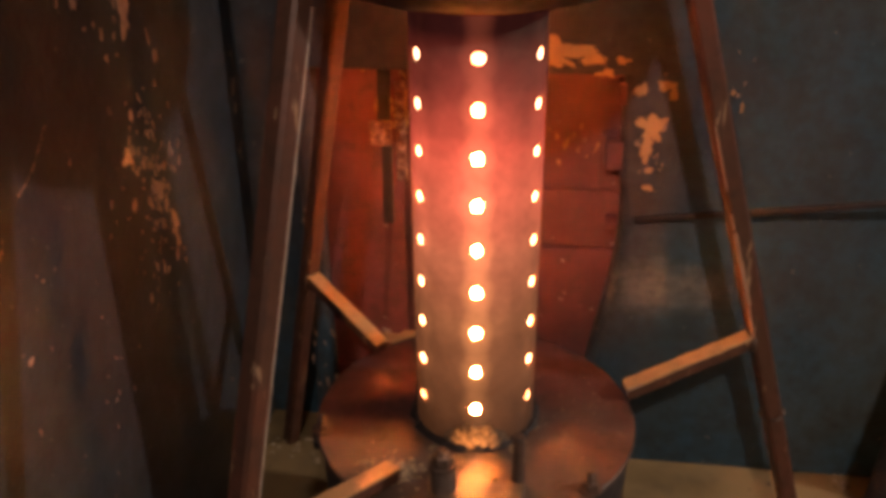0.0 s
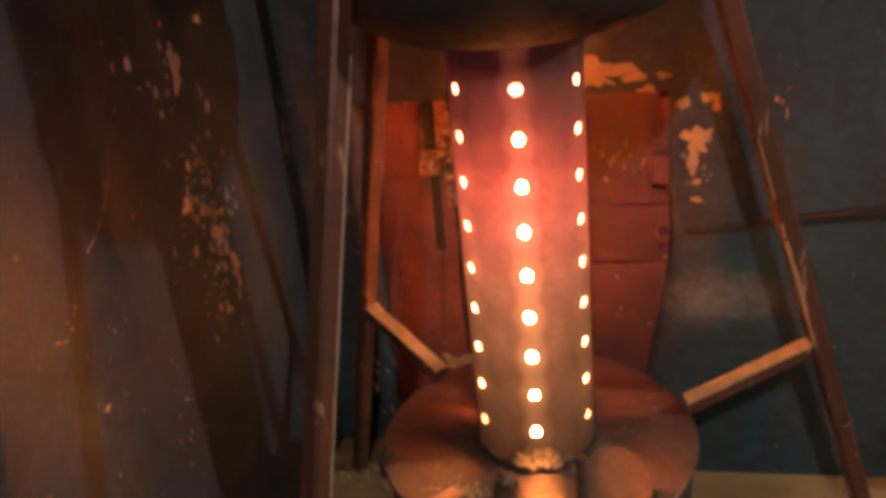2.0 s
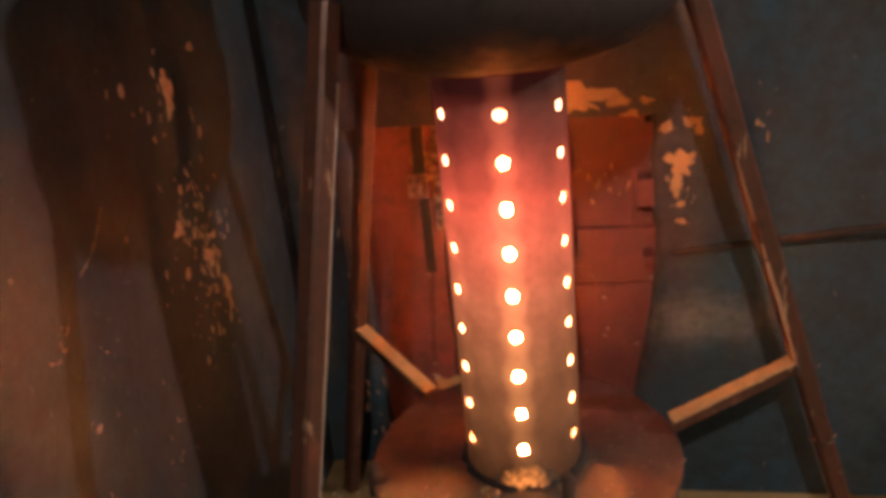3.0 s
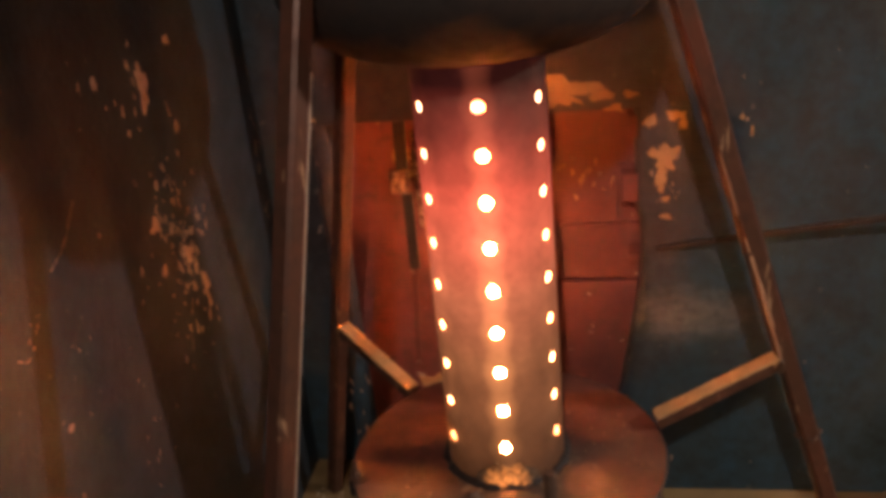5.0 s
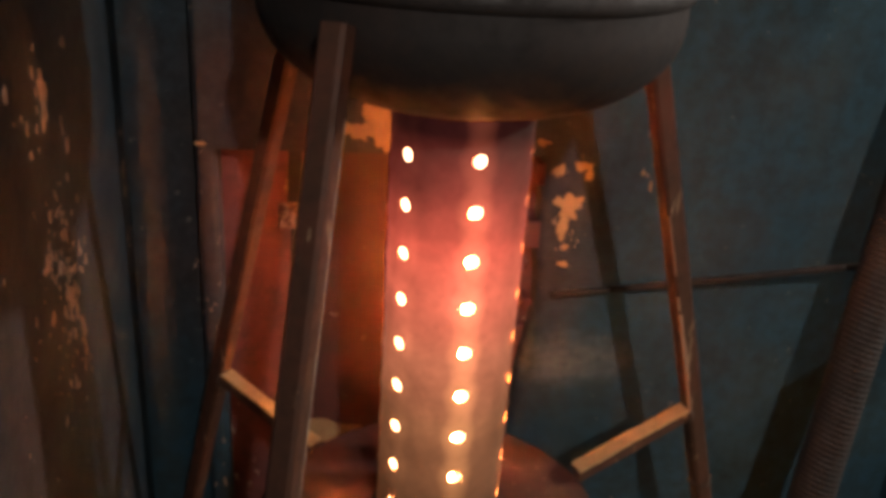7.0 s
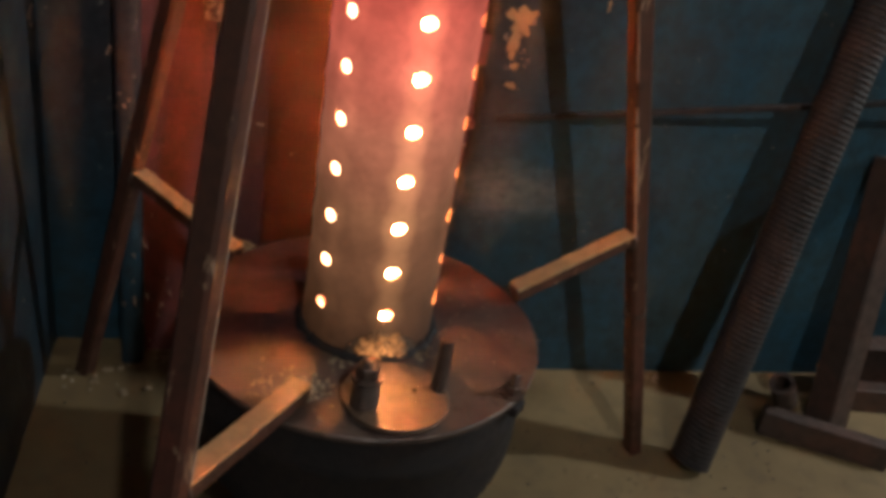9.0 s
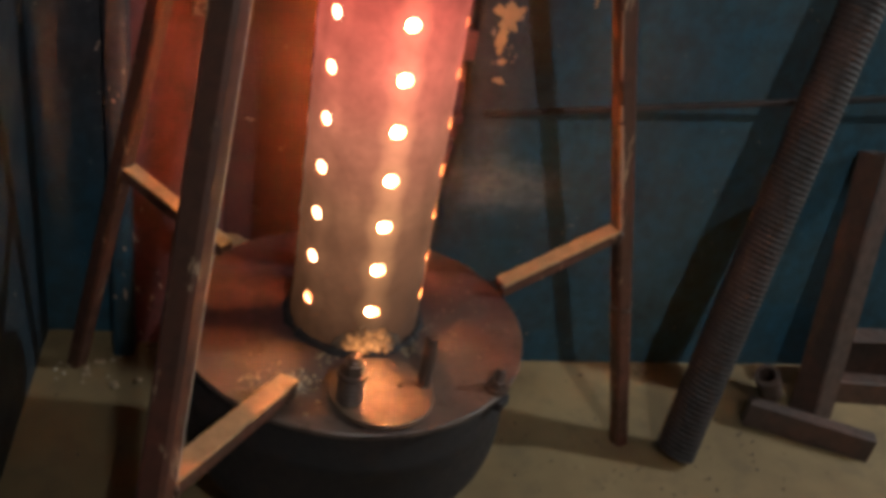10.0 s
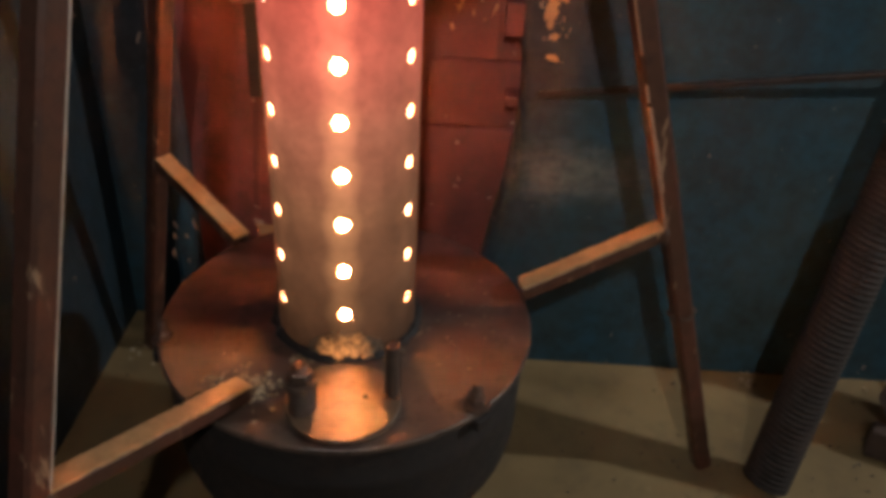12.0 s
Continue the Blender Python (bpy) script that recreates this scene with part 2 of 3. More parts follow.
M_WALL, M_SOOT, M_PLASTER, M_FLOOR = mat_wall(), mat_soot("red_soot_plaster", 0.80), mat_plaster(), mat_floor()
# same red wash, dimmed behind the tube and brightened beside it as if lit
M_RED_DIM = mat_soot("dimmed_red_plaster", 0.48)
M_RED_LIT = mat_soot("lit_red_panel", 1.12)
M_CHIP = mat_chip()
M_SIDE = mat_wall("grimy_oil_paint", 0.55)
M_TANK = mat_steel("sooty_tank_steel", (0.016, 0.0115, 0.0105), (0.027, 0.015, 0.012), 0.5, 0.72, 0.0)
M_LEG = mat_steel("brown_painted_tube", (0.092, 0.041, 0.027), (0.15, 0.049, 0.031), 0.45, 0.42, 0.25, 1.0, (0.42, 0.25, 0.15))
M_BRACE = mat_steel("orange_flat_bar", (0.44, 0.255, 0.12), (0.50, 0.25, 0.105), 0.5, 0.6, 0.1)
M_LID = mat_lid()
M_PLATE = mat_steel("scaled_bare_plate", (0.16, 0.098, 0.062), (0.20, 0.105, 0.058), 0.5, 0.5, 0.2)
M_BOLT = mat_steel("bolt_steel", (0.10, 0.064, 0.048), (0.17, 0.085, 0.055), 0.45, 0.48, 0.35)
M_HOSE = mat_steel("ribbed_hose_steel", (0.018, 0.012, 0.010), (0.036, 0.018, 0.013), 0.5, 0.76, 0.0)
M_STAND = mat_steel("dark_stand_iron", (0.070, 0.044, 0.035), (0.125, 0.056, 0.037), 0.5, 0.5, 0.2)
M_CABLE = mat_steel("dark_rod", (0.028, 0.021, 0.019), (0.05, 0.028, 0.021), 0.4, 0.5, 0.3)
M_CRUST = mat_steel("ash_crust", (0.34, 0.26, 0.17), (0.30, 0.19, 0.10), 0.5, 0.9, 0.0, 2.0)
M_CRUSTED = mat_steel("crusted_red_iron", (0.15, 0.055, 0.038), (0.66, 0.38, 0.26), 0.5, 0.5, 0.0, 8.0)
M_SLAG = mat_lit_slag()
M_RUBBED_LIT = mat_steel("rubbed_lit_rust", (0.40, 0.21, 0.125), (0.30, 0.12, 0.07), 0.4, 0.5, 0.1, 3.0)
M_BRIGHT = mat_steel("bright_steel", (0.66, 0.58, 0.50), (0.48, 0.35, 0.26), 0.3, 0.4, 0.5, 2.0)
M_GRIT = mat_steel("dark_grit", (0.05, 0.04, 0.03), (0.09, 0.06, 0.04), 0.5, 0.9, 0.0)
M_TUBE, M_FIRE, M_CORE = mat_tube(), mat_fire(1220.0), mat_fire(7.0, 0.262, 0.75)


# ---- building tools ----
def part(name, bm, material, parent=None, label="", smooth=False, m=None):
    """One mesh object from a bmesh, under a thing or a part."""
    me = bpy.data.meshes.new(name)
    bm.normal_update()
    bm.to_mesh(me)
    bm.free()
    me.materials.append(material)
    if smooth:
        me.shade_smooth()
        me.set_sharp_from_angle(angle=radians(40))
    ob = new(name, me)
    if m is not None:
        ob.matrix_basis = m
    if parent is not None:
        ob.parent = parent
    return tagged(ob, label) if label else ob


def thing(name, label, category, group="", m=None):
    ob = new(name)
    if m is not None:
        ob.matrix_basis = m
    return tagged(ob, label, category, group)


def box(bm, lo, hi, bevel=0.0, m=None):
    """An axis-aligned block from lo to hi, its edges rounded."""
    r = bmesh.ops.create_cube(bm, size=1.0)
    vs = r["verts"]
    for v in vs:
        v.co = Vector([l + (c + 0.5) * (h - l) for c, l, h in zip(v.co, lo, hi)])
    if bevel:
        es = list({e for v in vs for e in v.link_edges})
        g = bmesh.ops.bevel(bm, geom=es, offset=bevel, segments=2, affect="EDGES", profile=0.6)
        vs = list({v for f in g["faces"] for v in f.verts} | {v for v in vs if v.is_valid})
    if m is not None:
        bmesh.ops.transform(bm, matrix=m, verts=vs)
    return vs


def lathe(bm, profile, n=64, closed=False):
    """Turn (r, z) points round the z axis."""
    rings = []
    for r, z in profile:
        if r < 1e-6:
            rings.append([bm.verts.new((0, 0, z))])
        else:
            rings.append([bm.verts.new((r * math.cos(2 * math.pi * i / n), r * math.sin(2 * math.pi * i / n), z)) for i in range(n)])
    pairs = list(zip(rings, rings[1:]))
    if closed:
        pairs.append((rings[-1], rings[0]))
    for a, b in pairs:
        for i in range(n):
            j = (i + 1) % n
            f = [a[i % len(a)], a[j % len(a)], b[j % len(b)], b[i % len(b)]]
            f = list(dict.fromkeys(f))
            if len(f) > 2:
                bm.faces.new(f)
    return rings


def bar(bm, a, b, w, h, up=(0, 0, 1), bevel=0.002):
    """A bar of section w x h from a to b."""
    a, b = Vector(a), Vector(b)
    z = (b - a).normalized()
    x = Vector(up).cross(z).normalized()
    y = z.cross(x)
    m = Matrix((x, y, z)).transposed().to_4x4()
    m.translation = a
    box(bm, (-w / 2, -h / 2, 0), (w / 2, h / 2, (b - a).length), bevel, m)


def jag(bm, u, v, su, sv, seed, y=-0.0008, n=44, rough=0.5, lean=0.0):
    """A flake with a ragged outline in the x-z plane, slightly thick."""
    rnd = random.Random(seed)
    pts = []
    for i in range(n):
        a = 2 * math.pi * i / n
        d = Vector((math.cos(a), math.sin(a), seed * 3.7))
        r = 1.0 + rough * (1.3 * noise.noise(d * 1.4) + 0.9 * noise.noise(d * 3.6) + 0.5 * noise.noise(d * 8)) + rnd.uniform(-0.06, 0.06)
        r = max(r, 0.15)
        x, z = su * r * math.cos(a), sv * r * math.sin(a)
        pts.append((u + x + lean * z, v + z))
    top = [bm.verts.new((x, y, z)) for x, z in pts]
    low = [bm.verts.new((u + (x - u) * 1.03, 0.0006, v + (z - v) * 1.03)) for x, z in pts]
    c = bm.verts.new((sum(p[0] for p in pts) / n, y, sum(p[1] for p in pts) / n))
    for i in range(n):
        j = (i + 1) % n
        bm.faces.new((top[j], top[i], c))
        bm.faces.new((top[i], top[j], low[j], low[i]))


# ---- the room ----
TURN_DEG = -5.99
W = pose(0, 0.26, 0, 0, 0, TURN_DEG)        # back wall: local x along it, y into it
CORNER = -0.292                              # local x of the room's corner
NICHE = (-0.188, 0.163, 0.515)               # local x from, to, and top


def wall_panel(name, lo, hi, label, m=None, mat=None):
    bm = bmesh.new()
    box(bm, lo, hi)
    ob = part(name, bm, mat or M_WALL, m=m)
    return tagged(ob, label, "wall", kind="structure")


# back wall: a chase in the corner, and a shallow niche behind the stove
CHASE = -0.212
bm = bmesh.new()
n0, n1, nt = NICHE


def prism(bm, outline, z0, z1):
    """An upright prism over an outline in plan."""
    lo = [bm.verts.new((x, y, z0)) for x, y in outline]
    hi = [bm.verts.new((x, y, z1)) for x, y in outline]
    bm.faces.new(lo[::-1])
    bm.faces.new(hi)
    for i in range(len(lo)):
        j = (i + 1) % len(lo)
        bm.faces.new((lo[i], lo[j], hi[j], hi[i]))


def round_edge(x, side, r=0.010):
    """Plan points of a rounded outer edge at x; side +1 where the wall lies at greater x."""
    return [(x + side * (r - r * math.sin(a)), r - r * math.cos(a)) for a in [math.pi / 2 * i / 6 for i in range(7)]]


box(bm, (CORNER - 0.15, 0.05, -0.05), (CHASE + 0.004, 0.15, 2.3))
prism(bm, [(CHASE, 0.15)] + round_edge(CHASE, 1, 0.008)[::-1] + round_edge(n0, -1) + [(n0, 0.15)], -0.05, nt)
# the right jamb bows out at mid height and runs in towards the floor, its lower arris worn round
JAMB = ((-0.05, 0.128), (0.08, 0.133), (0.13, 0.140), (0.17, 0.147), (0.21, 0.154), (0.25, 0.161), (0.29, 0.167), (0.33, 0.170), (0.37, 0.169), (0.40, 0.165), (nt, n1))
rings = []
for z, x in JAMB:
    r = 0.010 + 0.012 * max(0.0, min(1.0, (0.40 - z) / 0.2))
    outline = round_edge(x, 1, r)[::-1] + [(2.2, 0.0), (2.2, 0.15), (x, 0.15)]
    rings.append([bm.verts.new((u, v, z)) for u, v in outline])
bm.faces.new(rings[0][::-1])
bm.faces.new(rings[-1])
for lo, hi in zip(rings, rings[1:]):
    for i in range(len(lo)):
        j = (i + 1) % len(lo)
        bm.faces.new((lo[i], lo[j], hi[j], hi[i]))
prism(bm, [(CHASE, 0.15)] + round_edge(CHASE, 1, 0.008)[::-1] + [(2.2, 0.0), (2.2, 0.15)], nt, 2.3)
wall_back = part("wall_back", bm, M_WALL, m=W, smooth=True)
tagged(wall_back, "blue oil-painted plaster wall, chipped and scuffed", "wall", kind="structure")
bm = bmesh.new()
box(bm, (n0 - 0.01, 0.034, -0.05), (n1 + 0.02, 0.149, nt + 0.02))
niche = part("niche_back", bm, M_SOOT, wall_back, "sooty brick-red bricked-up niche")
wall_left = wall_panel("wall_left", (CORNER - 0.15, -2.6, -0.05), (CORNER, 0.055, 2.3), "grimy grey-blue painted side wall with peeling paint", W, M_SIDE)
wall_panel("wall_right", (2.2, -2.6, -0.05), (2.35, 0.15, 2.3), "plain blue painted wall", W)
wall_panel("wall_front", (CORNER - 0.15, -2.75, -0.05), (2.35, -2.6, 2.3), "plain blue painted wall", W)
bm = bmesh.new()
box(bm, (CORNER - 0.15, -2.75, 2.3), (2.35, 0.15, 2.4))
tagged(part("ceiling", bm, M_PLASTER, m=W), "plain plastered ceiling", "ceiling", kind="structure")
bm = bmesh.new()
box(bm, (CORNER - 0.15, -2.75, -0.1), (2.35, 0.15, 0.0))
tagged(part("floor", bm, M_FLOOR, m=W), "dusty yellowish-brown concrete floor with grit", "floor", kind="structure")


# ---- the waste-oil stove ----
stove = thing("oil_stove", "welded drum oil burner stove with perforated glowing tube on three legs", "stove")

# lower tank: a cylinder end, domed underneath
LID_Z = 0.250
bm = bmesh.new()
prof = [(0.0, 0.065)] + [(0.146 * math.sin(a), 0.165 - 0.10 * math.cos(a)) for a in [math.pi / 2 * i / 14 for i in range(1, 15)]]
prof += [(0.146, 0.20), (0.147, 0.203), (0.147, 0.212), (0.146, 0.215), (0.146, LID_Z - 0.006)]
lathe(bm, prof, 96)
part("lower_tank", bm, M_TANK, stove, "sooty dark steel lower tank with rounded bottom", True)
bm = bmesh.new()
lathe(bm, [(0.0, LID_Z - 0.006), (0.1505, LID_Z - 0.006), (0.152, LID_Z - 0.0045), (0.152, LID_Z - 0.001), (0.151, LID_Z), (0.0, LID_Z)], 96)
lid = part("tank_lid", bm, M_LID, stove, "rusty reddish steel lid plate", True)

# perforated burner tube with real holes
TUBE_R, TUBE_T, HOLE_R, PITCH, Z_LOW, ROWS_N = 0.0555, 0.0016, 0.0049, 0.0392, 0.2920, 9
COLS = [radians(-90 + 60 * k) for k in range(6)]


def burner_tube(radius, depth, ends):
    """The perforated wall at a radius; depth: how far the hole edges reach inwards."""
    bm = bmesh.new()

    def at(a, z, r):
        return bm.verts.new((r * math.cos(a), r * math.sin(a), z))
    half_a, half_z = radians(30), PITCH / 2
    for a0 in COLS:
        for k in range(ROWS_N):
            z0 = Z_LOW + PITCH * k
            outer, inner, deep = [], [], []
            for i in range(24):
                s, q = divmod(i, 6)
                f = -1 + 2 * q / 6
                u, v = ((f, -1), (1, f), (-f, 1), (-1, -f))[s]
                ang = math.atan2(v * half_z, u * half_a * radius)
                outer.append(at(a0 + u * half_a, z0 + v * half_z, radius))
                du, dv = HOLE_R * math.cos(ang) / radius, HOLE_R * math.sin(ang)
                dv += 0.0008 if a0 == COLS[0] else -0.0018
                inner.append(at(a0 + du, z0 + dv, radius))
                deep.append(at(a0 + du, z0 + dv, radius - depth))
            for i in range(24):
                j = (i + 1) % 24
                bm.faces.new((outer[i], outer[j], inner[j], inner[i]))
                if depth:
                    bm.faces.new((inner[i], inner[j], deep[j], deep[i]))
    z0, z1 = Z_LOW - half_z, Z_LOW + PITCH * (ROWS_N - 0.5)
    if ends:
        lathe(bm, [(radius, LID_Z), (radius, z0)], 36)
        lathe(bm, [(radius, z1), (radius, 0.652)], 36)
    if not depth:
        bmesh.ops.delete(bm, geom=[v for v in bm.verts if not v.link_faces], context="VERTS")
    bmesh.ops.remove_doubles(bm, verts=bm.verts, dist=0.00005)
    return bm


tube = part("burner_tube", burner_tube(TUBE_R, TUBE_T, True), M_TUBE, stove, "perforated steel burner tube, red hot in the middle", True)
# the fire inside: a glowing tongue behind each column of holes
bm = bmesh.new()
box(bm, (-0.0015, -0.003, 0.0), (0.0015, 0.003, 0.372), 0.001)
flame = part("flame", bm, M_FIRE, tube, "white-hot fire seen through the holes")
for k, a in enumerate(COLS):
    m = Matrix.Rotation(a, 4, "Z") @ Matrix.Translation((0.036, 0, 0.262))
    f = flame if k == 0 else flame.copy()
    if k:
        scene.collection.objects.link(f)
    f.matrix_basis = m

# the inner face of the tube, all glowing
part("inner_lining", burner_tube(TUBE_R - TUBE_T - 0.0004, 0.0, False), M_CORE, tube, "glowing inner face of the tube", True)

# upper tank: dished bottom, straight side, rim
bm = bmesh.new()
prof = [(0.050, 0.640)] + [(0.05 + 0.103 * math.sin(a), 0.640 + 0.068 * (1 - math.cos(a))) for a in [math.pi / 2 * i / 14 for i in range(1, 15)]]
prof += [(0.153, 0.722), (0.1555, 0.7235), (0.157, 0.727), (0.157, 0.731), (0.1555, 0.734), (0.150, 0.735), (0.150, 0.80), (0.0, 0.80)]
lathe(bm, prof, 96)
part("upper_tank", bm, M_TANK, stove, "sooty dark upper tank with dished bottom and rim", True)

# legs and braces: foot and head of each leg's centre line
LEGS = (((0.371, 0.066, 0.0), (0.156, 0.028, 0.70)), ((-0.250, 0.272, 0.0), (-0.112, 0.118, 0.70)), ((-0.213, -0.320, 0.0), (-0.110, -0.117, 0.71)))
LEG_W = 0.0175


def square_tube(bm, a, b, w, wall=0.002, up=(0, 0, 1)):
    """A hollow square tube from a to b, open at both ends."""
    a, b = Vector(a), Vector(b)
    z = (b - a).normalized()
    x = Vector(up).cross(z).normalized()
    y = z.cross(x)
    rings = []
    for p, h in ((a, w / 2 - wall), (a, w / 2), (b, w / 2), (b, w / 2 - wall), (a, w / 2 - wall)):
        c = min(0.0025, h * 0.3)
        pts = [(-h + c, -h), (h - c, -h), (h, -h + c), (h, h - c), (h - c, h), (-h + c, h), (-h, h - c), (-h, -h + c)]
        rings.append([bm.verts.new(p + x * u + y * v) for u, v in pts])
    for r0, r1 in zip(rings, rings[1:]):
        for i in range(8):
            j = (i + 1) % 8
            bm.faces.new((r0[i], r0[j], r1[j], r1[i]))
    bmesh.ops.recalc_face_normals(bm, faces=bm.faces)


def ragged_strip(bm, a, b, w, h, seed, n=44):
    """A flat strip from a to b whose long edges are torn and uneven."""
    z = (b - a).normalized()
    x = Vector((0, 0, 1)).cross(z).normalized()
    y = z.cross(x)
    rings = []
    for i in range(n + 1):
        c = a + (b - a) * (i / n)
        e = [w / 2 + 0.0011 * noise.noise(Vector((i * 0.21, seed, q))) + 0.0010 * noise.noise(Vector((i * 0.83, seed, q + 5))) for q in (0.0, 9.0)]
        rings.append([bm.verts.new(c + x * u + y * v) for u, v in ((-e[0], -h / 2), (e[1], -h / 2), (e[1] - 0.0004, h / 2), (-e[0] + 0.0004, h / 2))])
    for r0, r1 in zip(rings, rings[1:]):
        for i in range(4):
            j = (i + 1) % 4
            bm.faces.new((r0[i], r0[j], r1[j], r1[i]))
    bm.faces.new(rings[0][::-1])
    bm.faces.new(rings[-1])


def on_leg(k, z):
    a, b = Vector(LEGS[k][0]), Vector(LEGS[k][1])
    return a + (b - a) * (z / b.z)


def bead(bm, centre, axis, r, thick, n=20, seed=1, lump=0.35):
    """A lumpy weld bead round a centre."""
    rnd = random.Random(seed)
    axis = Vector(axis).normalized()
    u = axis.orthogonal().normalized()
    v = axis.cross(u)
    rings = []
    for i in range(n):
        a = 2 * math.pi * i / n
        d = u * math.cos(a) + v * math.sin(a)
        t = thick * (1 + lump * rnd.uniform(-1, 1))
        c = Vector(centre) + d * r
        rings.append([bm.verts.new(c + (d * math.cos(q) + axis * math.sin(q)) * t) for q in [2 * math.pi * k / 6 for k in range(6)]])
    for i in range(n):
        a, b = rings[i], rings[(i + 1) % n]
        for k in range(6):
            bm.faces.new((a[k], a[(k + 1) % 6], b[(k + 1) % 6], b[k]))


for k, (foot, head) in enumerate(LEGS):
    bm = bmesh.new()
    d = Vector((foot[0], foot[1], 0))
    square_tube(bm, foot, head, LEG_W, up=d)
    leg = part("leg", bm, M_LEG, stove, "brown square steel tube leg, scratched")
    if k == 2:
        # thin bright bar along one corner
        z = (Vector(head) - Vector(foot)).normalized()
        x = d.cross(z).normalized()
        off = (-z.cross(x) - x) * (LEG_W / 2 - 0.0011)
        bm = bmesh.new()
        bar(bm, on_leg(2, 0.10) + off, on_leg(2, 0.66) + off, 0.0014, 0.0014, d, 0.0003)
        part("bright_edge", bm, M_BRIGHT, leg, "thin bright line along the edge")
    if k == 0:
        # rubbed corner towards the fire, its orange painted to pass for firelight
        z = (Vector(head) - Vector(foot)).normalized()
        x = d.cross(z).normalized()
        for z0, z1, w in ((0.313, 0.352, 0.0030), (0.349, 0.398, 0.0046), (0.394, 0.427, 0.0036), (0.431, 0.446, 0.0024), (0.470, 0.530, 0.0018)):
            off = (x - z.cross(x)) * (LEG_W / 2 - w / 2 + 0.0004)
            bm = bmesh.new()
            bar(bm, on_leg(0, z0) + off, on_leg(0, z1) + off, w, w, d, 0.0007)
            part("bright_edge", bm, M_RUBBED_LIT, leg, "rubbed corner, painted orange as if firelit")
for k, z_out, r_in, z_in in ((0, 0.303, 0.150, 0.256), (1, 0.2855, 0.148, 0.252), (2, 0.2955, 0.122, 0.2575)):
    bm = bmesh.new()
    p = on_leg(k, z_out)
    d = Vector((p.x, p.y, 0)).normalized()
    square_tube(bm, d * r_in + Vector((0, 0, z_in)), p - d * (LEG_W / 2), 0.0145)
    brace = part("brace", bm, M_LEG, stove, "dark square tube brace, open at its end")
    # a separate strip makes the brace's top lighter and more orange
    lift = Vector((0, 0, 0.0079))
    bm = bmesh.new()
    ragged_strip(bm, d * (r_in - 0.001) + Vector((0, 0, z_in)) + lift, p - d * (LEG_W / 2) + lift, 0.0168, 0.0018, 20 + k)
    part("brace_strip", bm, M_BRACE, brace, "orange flat strip on top")
    bm = bmesh.new()
    bead(bm, p - d * (LEG_W / 2), d, 0.0095, 0.0022, 16, 5 + k)
    part("weld_bead", bm, M_BOLT, brace, "lumpy weld", True)

bm = bmesh.new()
p = on_leg(0, 0.212)
for k in range(4):
    d = Vector((math.cos(k * math.pi / 2 + 0.17), math.sin(k * math.pi / 2 + 0.17), 0)) * (LEG_W / 2)
    bead(bm, p + d, Vector(LEGS[0][0]) - Vector(LEGS[0][1]), 0.0045, 0.0016, 12, 40 + k)
part("weld_bead", bm, M_BOLT, stove, "lumpy splice weld on the leg", True)

# weld round the foot of the tube, and under the upper tank
bm = bmesh.new()
bead(bm, (0, 0, LID_Z + 0.001), (0, 0, 1), TUBE_R + 0.001, 0.0045, 90, 3, 0.4)
part("weld_bead", bm, M_TANK, stove, "lumpy dark weld", True)
bm = bmesh.new()
bead(bm, (0, 0, 0.642), (0, 0, 1), TUBE_R + 0.0005, 0.003, 90, 4, 0.3)
part("weld_bead", bm, M_TANK, stove, "lumpy dark weld", True)

# air damper: a disc that turns on a spring-loaded bolt
bm = bmesh.new()
z = LID_Z + 0.0005
lathe(bm, [(0.0, z), (0.0412, z), (0.0420, z + 0.001), (0.0420, z + 0.0035), (0.0412, z + 0.0042), (0.0, z + 0.0042)], 56)
part("damper_disc", bm, M_PLATE, stove, "bare orange-lit steel damper disc", True, Matrix.Translation((0.0, -0.1065, 0)))


bm = bmesh.new()
lathe(bm, [(0.0, 0.0), (0.0022, 0.0), (0.0019, 0.0007), (0.0, 0.0009)], 10)
part("burnt_spot", bm, M_GRIT, stove, "small dark burnt speck on the damper", True, pose(0.0165, -0.103, LID_Z + 0.0046))


def hexagon(bm, r, z0, z1, c=0.0008):
    lathe(bm, [(0, z0), (r - c, z0), (r, z0 + c), (r, z1 - c), (r - c, z1), (0, z1)], 6)


def thread(bm, r, z0, z1, pitch=0.0015):
    prof = [(0, z0)]
    k = 0
    while z0 + k * pitch / 2 < z1:
        prof.append((r if k % 2 else r * 0.9, z0 + k * pitch / 2))
        k += 1
    lathe(bm, prof + [(r * 0.85, z1), (0, z1 + 0.0004)], 14)


def spring(bm, r, wire, z0, z1, turns):
    n = turns * 18
    rings = []
    for i in range(n + 1):
        a = 2 * math.pi * i * turns / n
        c = Vector((r * math.cos(a), r * math.sin(a), z0 + (z1 - z0) * i / n))
        d = Vector((math.cos(a), math.sin(a), 0))
        rings.append([bm.verts.new(c + (d * math.cos(q) + Vector((0, 0, 1)) * math.sin(q)) * wire) for q in [math.pi / 3 * k for k in range(6)]])
    for a, b in zip(rings, rings[1:]):
        for k in range(6):
            bm.faces.new((a[k], a[(k + 1) % 6], b[(k + 1) % 6], b[k]))


at = Matrix.Translation((-0.028, -0.117, LID_Z + 0.004))
bm = bmesh.new()
thread(bm, 0.0052, 0.0, 0.044)
pivot = part("pivot_bolt", bm, M_BOLT, stove, "threaded bolt with spring", True, at)
bm = bmesh.new()
hexagon(bm, 0.0088, 0.030, 0.039)
part("nut", bm, M_BOLT, pivot, "hexagon nut")
bm = bmesh.new()
lathe(bm, [(0.004, 0.027), (0.0115, 0.027), (0.012, 0.0275), (0.0115, 0.0293), (0.004, 0.0293)], 28)
